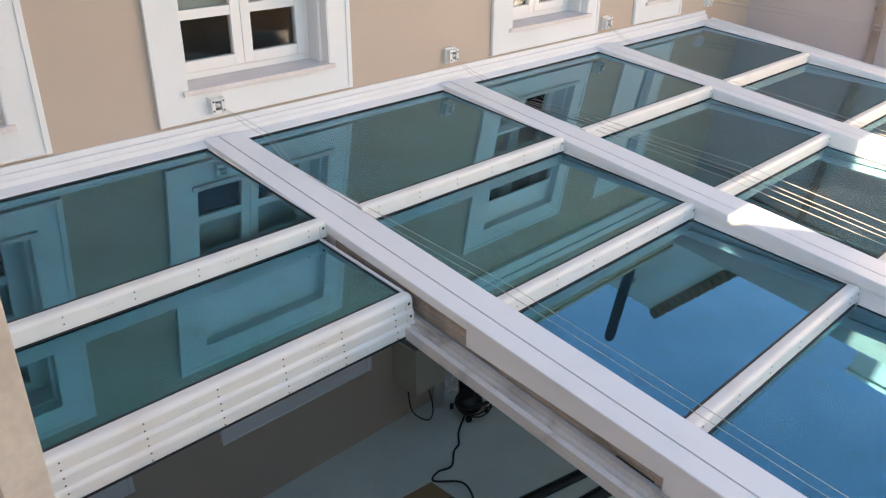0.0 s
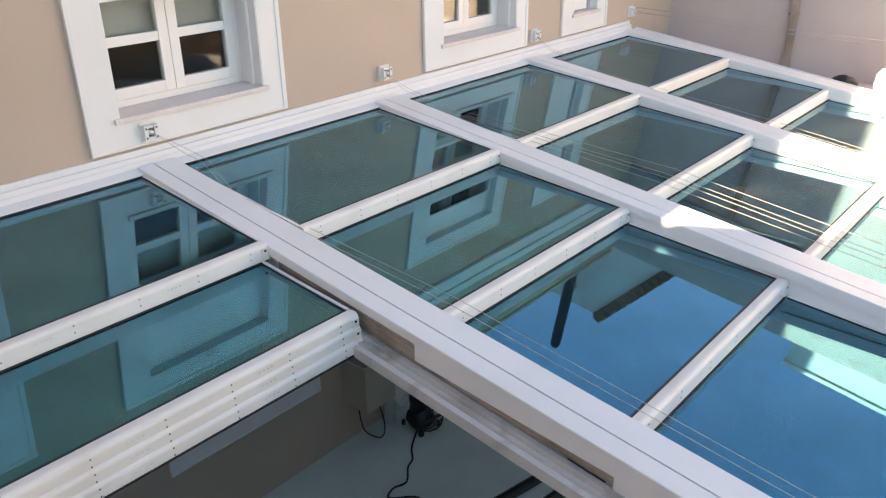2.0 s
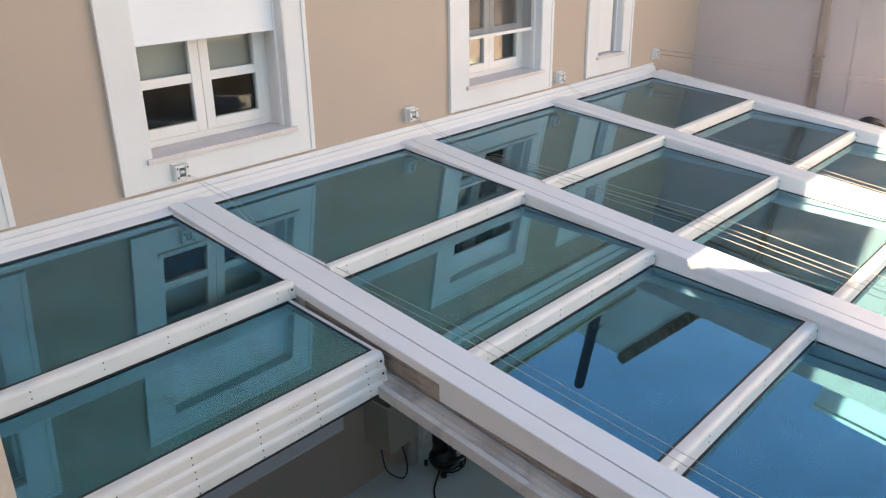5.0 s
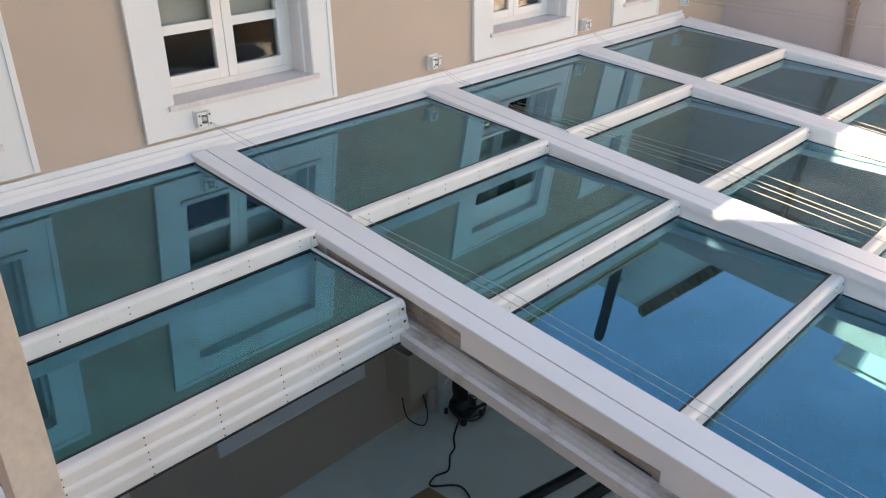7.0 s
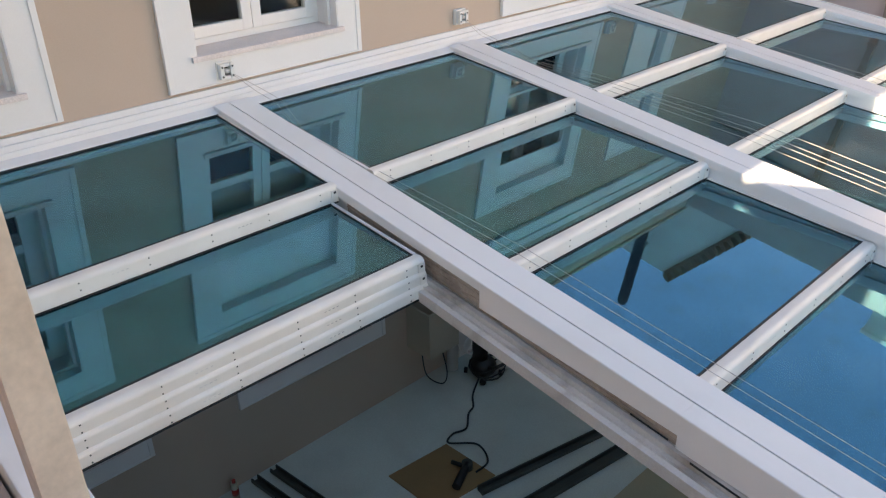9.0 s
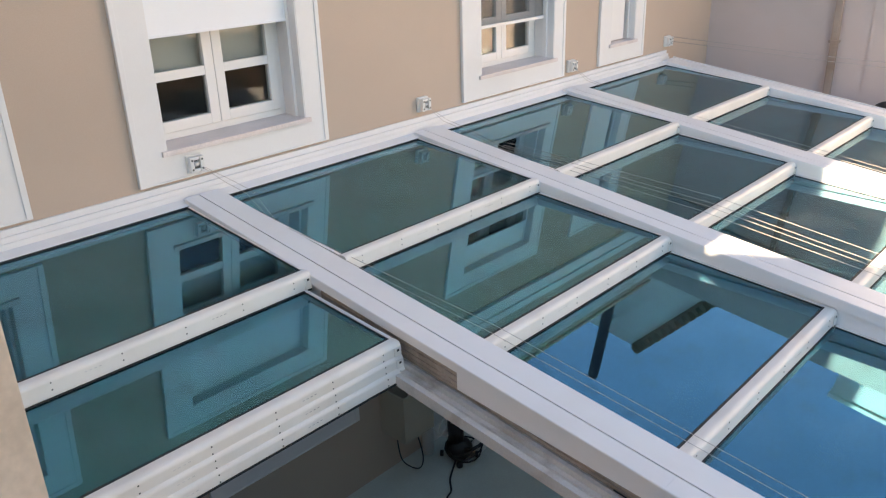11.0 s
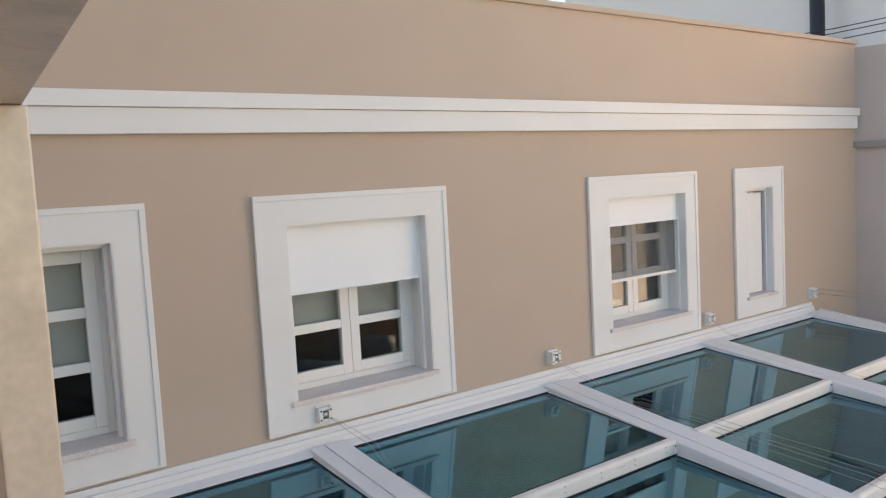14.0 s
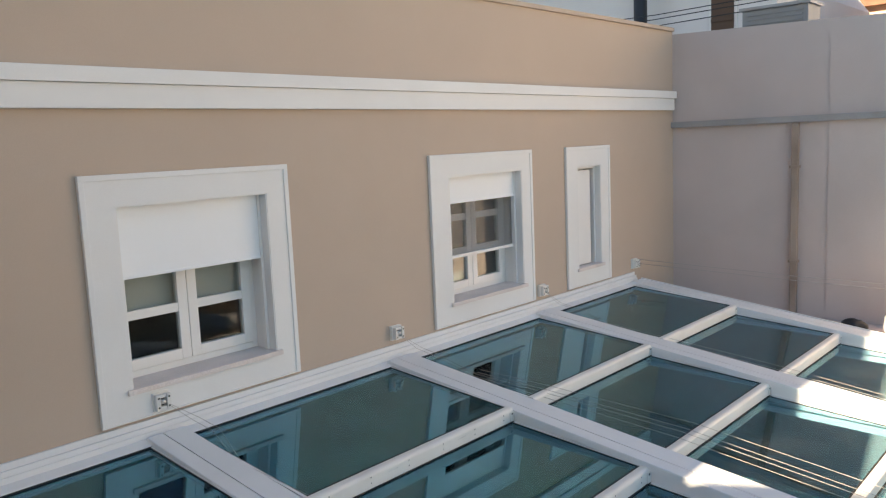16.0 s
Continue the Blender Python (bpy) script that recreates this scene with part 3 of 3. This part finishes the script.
def wires(x, offsets):
    w = base("shading_wires", "thin steel shading wires running from a wall bracket over the roof", "wires", "wires over the roof")
    for k, dx in enumerate(offsets):
        lift = 0.010 + 0.008 * k
        pts = [(x - 0.015 + 0.03 * k, FACE - 0.06, 3.63 - 0.02 * k), (x + 0.14 + 0.05 * k, FACE - 0.115, 3.475), (x + 0.17 + 0.05 * k, 4.75, beam_z(4.75) + 0.01)] if k < 2 else []
        pts += [(x + dx * min(1, (5.2 - y) / 2.4), y, beam_z(y) - 0.02 + lift + 0.004 * math.sin(5 * y + k)) for y in (4.3, 3.7, 2.7, 1.7, 0.7, -0.7, -1.9)]
        part("wire", rod_bm(pts, 0.0016, 6), WIRE, w)
    return w


wires(3.09, (0.16, 0.215))
wires(5.17, (0.31, 0.40, 0.46, 0.58))
wires(7.28, (0.10, 0.18))
# a last wire pair runs past the end of the roof to the party wall
far = base("shading_wires", "thin steel wires from the last bracket to the party wall", "wires", "wires over the roof")
for dz in (0.0, 0.05):
    part("wire", rod_bm([(9.24, FACE - 0.07, 3.63 + dz), (9.9, 3.4, 3.45 + dz), (END_X - 0.013, 2.3, 3.36 + dz)], 0.003, 6), WIRE, far)

# ---- party wall fittings ----
rail = base("wall_rail", "grey metal rail fixed along the party wall", "rail")
part("rail_bar", box_bm(END_X - 0.06, END_X - 0.013, -1.9, FACE - 0.002, 5.222, 5.295, 0.006), PIPE, rail)
downpipe = base("downpipe", "rusty square metal downpipe on the party wall", "downpipe")
part("pipe", box_bm(END_X - 0.08, END_X - 0.013, 3.47, 3.545, 2.952, 5.213, 0.01), RUSTPIPE, downpipe)
for z in (3.6, 4.7):
    part("bracket", box_bm(END_X - 0.095, END_X - 0.012, 3.455, 3.56, z, z + 0.03, 0.004), RUSTPIPE, downpipe)

# rubble sacks on the ledge beyond the roof
def lumpy(name, x, y, z, sx, sy, sz, material, label, category, seed):
    bm = bmesh.new()
    bmesh.ops.create_icosphere(bm, subdivisions=3, radius=1)
    for v in bm.verts:
        n = noise.noise(v.co * 1.7 + Vector((seed, 0, 0))) * 0.25 + noise.noise(v.co * 5 + Vector((seed, 3, 0))) * 0.12
        v.co *= 1 + n
        v.co = Vector((v.co.x * sx, v.co.y * sy, max(v.co.z, -0.8) * sz))
    for f in bm.faces:
        f.smooth = True
    return thing(name, bm, material, label, category, m=pose(x, y, z + 0.8 * sz))


lumpy("sack", 9.75, 2.72, 2.95, 0.13, 0.13, 0.09, BLACK, "black rubbish sack lying on the ledge", "sack", 1)
lumpy("crumpled_sheet", 9.75, 2.30, 2.95, 0.14, 0.14, 0.16, SHUTTER, "crumpled white plastic sheet on the ledge", "plastic sheet", 5)

# ---- neighbouring houses ----
HX = 12.8
house = base("house", "white rendered neighbouring gable house with clay tile verge", "house")
gable = [(12.0, 0.0), (12.0, 9.45), (6.08, 9.42), (4.62, 7.26), (4.62, 0.0)]
part("wall", extrude_bm(gable, "x", HX, HX + 5), WHITEWALL, house)
n = 15
for k in range(n):
    t = (k + 0.5) / n
    y, z = 6.08 + (4.56 - 6.08) * t, 9.44 + (7.20 - 9.44) * t
    bm = extrude_bm([(math.cos(a) * 0.05, math.sin(a) * 0.17) for a in [i * math.pi / 5 for i in range(6)]] , "x", -0.14, 0.5)
    tile = part("roof_tile", bm, TILE, house)
    tile.matrix_local = pose(HX, y, z, 56)
part("verge_board", extrude_bm([(6.08, 9.34), (6.08, 9.45), (4.55, 7.21), (4.55, 7.10)], "x", HX - 0.08, HX - 0.002), TILE, house)
win = part("window", box_bm(HX - 0.03, HX - 0.002, 5.18, 5.62, 5.6, 7.2, 0.004), PVC, house)
part("shutter_leaf", box_bm(HX - 0.06, HX - 0.031, 5.23, 5.57, 5.65, 7.15, 0.004), BROWN, win)
for z in (6.0, 6.4, 6.8):
    part("shutter_rail", box_bm(HX - 0.07, HX - 0.061, 5.23, 5.57, z, z + 0.05), BROWN, win)

flue = base("flue", "tall black metal flue pipe beside the white house", "flue")
part("pipe", rod_bm([(12.5, 6.62, 0.0), (12.5, 6.62, 10.3)], 0.105, 20), BLACK, flue)
part("cowl", rod_bm([(12.5, 6.62, 10.3), (12.5, 6.62, 10.36)], 0.085, 20), BLACK, flue)
for z in (6.6, 9.0):
    part("strap", box_bm(12.5, HX - 0.001, 6.58, 6.66, z, z + 0.04), PIPE, flue)

tower = base("house", "tall pale house beyond the party wall", "house")
part("wall", box_bm(14.0, 19.0, -8.0, 2.8, 0.0, 8.95), WHITEWALL, tower)
part("coping", box_bm(13.95, 19.0, -8.0, 2.83, 8.951, 9.03, 0.01), WHITEWALL, tower)
peach = base("house", "low peach coloured house with terracotta ridge in the distance", "house")
part("wall", box_bm(19.5, 26.0, 2.8, 9.0, 0.0, 7.6), PEACH, peach)
part("roof", extrude_bm([(2.6, 7.6), (9.2, 7.6), (9.2, 7.75), (5.9, 8.9), (2.6, 7.75)], "x", 19.3, 26.2), TILE, peach)
for z in (6.3, 6.8, 7.25):
    part("railing", rod_bm([(19.3, 2.8, z), (19.3, 9.0, z + 0.05)], 0.03, 6), PIPE, peach)

terrace = thing("neighbour_terrace", box_bm(END_X + 0.301, 12.79, -8, 9.5, 0.0, 6.28), PARTY, "flat roof beyond the party wall", "roof", kind="structure")
ac = base("air_conditioner", "grey metal air conditioning unit on a flat roof", "air conditioner")
part("casing", box_bm(11.0, 11.45, 3.62, 4.42, 6.43, 6.64, 0.015), ACGREY, ac)
part("top_cover", box_bm(10.97, 11.48, 3.59, 4.45, 6.641, 6.68, 0.008), PIPE, ac, "pale sheet metal lid")
# black block under the casing, in place of the shadow there
part("underside_shade", box_bm(11.04, 11.42, 3.66, 4.38, 6.335, 6.428, 0.006), BLACK, ac, "black block standing in for the shadow under the casing")
for y in (3.72, 4.28):
    part("foot", box_bm(11.0, 11.45, y, y + 0.05, 6.281, 6.334), BLACK, ac)
for k in range(3):
    part("louvre", box_bm(10.985, 10.999, 3.68, 4.36, 6.46 + k * 0.055, 6.485 + k * 0.055, 0.003), ACGREY, ac)
line = base("overhead_cables", "thin dark cables strung over the flat roof", "cables")
for k, (y, z) in enumerate(((2.2, 6.86), (2.2, 6.97), (2.0, 7.05))):
    part("cable", rod_bm([(11.6 + 0.1 * k, 9.0, z - 0.12), (11.6 + 0.1 * k, 6.0, z - 0.16), (11.6 + 0.1 * k, 3.5, z - 0.1), (11.6 + 0.1 * k, -6.0, z + 0.25)], 0.007, 6), BLACK, line)

for y, z in ((9.0, 6.95), (-6.0, 7.3)):
    part("post", box_bm(11.56, 11.84, y - 0.03, y + 0.03, 6.281, z, 0.004), PIPE, line)

# ---- courtyard below the roof ----
Z = FLOOR_Z
crate = base("wall_tub", "open beige plastic tub hung on the lower wall", "tub")
TX0, TX1, TY0, TY1, TZ0, TZ1 = 4.50, 4.86, 4.72, FACE - 0.002, 0.78, 1.24
for r in ((TX0, TX1, TY0, TY0 + 0.02, TZ0, TZ1), (TX0, TX0 + 0.02, TY0 + 0.021, TY1, TZ0, TZ1), (TX1 - 0.02, TX1, TY0 + 0.021, TY1, TZ0, TZ1),
          (TX0 + 0.021, TX1 - 0.021, TY0 + 0.021, TY1, TZ0, TZ0 + 0.02)):
    part("side", box_bm(*r, 0.004), TUB, crate)
thing("white_pipe", rod_bm([(4.98, 4.93, Z), (4.98, 4.93, 2.4)], 0.055, 14), PVC, "white plastic pipe standing against the wall", "pipe")


def cable(name, pts, r, material, label):
    """A slack cable smoothed through a few points."""
    P = [Vector(p) for p in pts]
    out = []
    for i in range(len(P) - 1):
        p0, p1, p2, p3 = P[max(i - 1, 0)], P[i], P[i + 1], P[min(i + 2, len(P) - 1)]
        for k in range(8):
            t = k / 8
            out.append(0.5 * ((2 * p1) + (p2 - p0) * t + (2 * p0 - 5 * p1 + 4 * p2 - p3) * t * t + (3 * p1 - p0 - 3 * p2 + p3) * t ** 3))
    out.append(P[-1])
    return thing(name, rod_bm(out, r, 6), material, label, "cable")


cable("hanging_cable", [(4.56, 4.9, 0.77), (4.58, 4.86, 0.5), (4.72, 4.8, 0.36), (4.82, 4.84, 0.42), (4.8, 4.9, 0.7)], 0.006, GASKET, "dark cable hanging below the tub")
cable("white_cable_coil", [(4.86, 4.75, 0.8), (4.92, 4.72, 0.65), (5.02, 4.72, 0.7), (4.97, 4.7, 0.8), (4.9, 4.7, 0.72), (5.0, 4.7, 0.6), (5.08, 4.75, 0.62)], 0.007, PLASTIC, "loose white cable loops by the tub")
cable("power_cord", [(5.02, 4.62, Z + 0.02), (4.82, 4.50, Z + 0.012), (4.70, 4.38, Z + 0.012), (4.60, 4.34, Z + 0.012), (4.45, 4.22, Z + 0.012), (4.32, 4.25, Z + 0.012), (4.2, 4.18, Z + 0.03),
                    (4.36, 4.0, Z + 0.03), (4.28, 3.8, Z + 0.03), (4.12, 3.78, Z + 0.03)], 0.009, GASKET, "black power cord snaking over the floor")
vac = base("vacuum_cleaner", "dark blue and black workshop vacuum cleaner on the floor", "vacuum cleaner", m=pose(5.12, 4.66, Z))
bm = bmesh.new()
bmesh.ops.create_uvsphere(bm, u_segments=20, v_segments=12, radius=0.13)
for v in bm.verts:
    v.co.z = max(v.co.z * 0.8, -0.1) + 0.1
for f in bm.faces:
    f.smooth = True
part("body", bm, BLACK, vac)
part("motor", rod_bm([(-0.02, 0.02, 0.2), (-0.02, 0.02, 0.46)], 0.075, 14), BLACK, vac)
part("handle", rod_bm([(-0.09, 0, 0.42), (-0.06, 0, 0.52), (0.03, 0, 0.52), (0.06, 0, 0.42)], 0.015, 8), DARKMETAL, vac)
part("dust_cup", rod_bm([(0.15, -0.06, 0.02), (0.2, -0.1, 0.09)], 0.07, 14), PLASTIC, vac, "clear grey dust cup")
for a in (0.6, 2.2, 3.9, 5.4):
    part("wheel", rod_bm([(0.15 * math.cos(a), 0.15 * math.sin(a), 0.03), (0.18 * math.cos(a), 0.18 * math.sin(a), 0.03)], 0.03, 10), GASKET, vac)
for q in range(3):
    part("cord_loop", rod_bm([(0.02 + (0.17 + 0.02 * q) * math.cos(i * 0.42), -0.06 + (0.13 + 0.02 * q) * math.sin(i * 0.42), 0.10 + 0.05 * q + 0.05 * math.sin(i * 0.42 + q)) for i in range(16)], 0.008, 6), GASKET, vac)
part("hose", rod_bm([(0.1 + 0.13 * math.cos(i * 0.4), -0.1 + 0.1 * math.sin(i * 0.4), 0.05 + 0.012 * i) for i in range(18)], 0.016, 8), GASKET, vac)

sheet = thing("cardboard_sheet", extrude_bm([(3.60, 4.26), (4.19, 4.20), (4.22, 3.66), (3.62, 3.72)], "z", Z + 0.002, Z + 0.012), BOARD, "flat brown cardboard sheet on the floor", "cardboard")
drill = base("angle_grinder", "black power tool lying on the cardboard", "power tool", m=pose(4.02, 3.83, Z + 0.05, 0, 0, 25))
part("body", rod_bm([(-0.16, 0, 0), (-0.05, 0, 0.005), (0.06, 0, 0), (0.1, 0, 0)], 0.035, 12), BLACK, drill)
part("head", rod_bm([(0.1, 0, 0.03), (0.1, 0, -0.035)], 0.045, 14), DARKMETAL, drill)
part("side_handle", rod_bm([(0.08, 0.03, 0), (0.08, 0.13, 0.01)], 0.018, 10), GASKET, drill)


def profile_on_floor(a, b, w, label):
    d = (Vector(b) - Vector(a))
    ang = math.degrees(math.atan2(d.y, d.x))
    p = base("metal_profile", label, "profile", "profiles on the floor", m=pose(a[0], a[1], Z, 0, 0, ang))
    L = d.length
    part("web", box_bm(0, L, -w / 2, w / 2, 0.001, 0.008), DARKMETAL, p)
    for s_ in (-1, 1):
        part("flange", box_bm(0, L, s_ * w / 2 - 0.006, s_ * w / 2 + 0.006, 0.0085, 0.05, 0.002), DARKMETAL, p)


profile_on_floor((4.0, 3.62), (6.2, 3.16), 0.07, "long dark metal channel lying on the floor")
profile_on_floor((3.9, 3.30), (6.4, 2.93), 0.10, "long dark metal channel lying on the floor")
profile_on_floor((2.80, 4.98), (2.88, 4.3), 0.06, "short dark metal profile by the wall")
profile_on_floor((2.97, 4.97), (3.05, 4.3), 0.06, "short dark metal profile by the wall")
SCREED = mat("beige_tile", (0.42, 0.36, 0.25), 0.5, vary=0.06, scale=5)
for i in range(6):
    for j in range(5):
        x, y = 3.4 + i * 0.605, 2.25 - j * 0.605
        part("floor_tile", box_bm(x, x + 0.6, y, y + 0.6, Z + 0.001, Z + 0.012), SCREED, floor)
bottle = base("bottle", "small clear bottle with a red cap by the wall", "bottle", m=pose(2.60, 4.93, Z))
part("body", rod_bm([(0, 0, 0), (0, 0, 0.13), (0, 0, 0.16)], 0.028, 14), TUB, bottle)
part("label", rod_bm([(0, 0, 0.04), (0, 0, 0.1)], 0.0285, 14), RED, bottle)
part("cap", rod_bm([(0, 0, 0.16), (0, 0, 0.185)], 0.015, 12), RED, bottle)
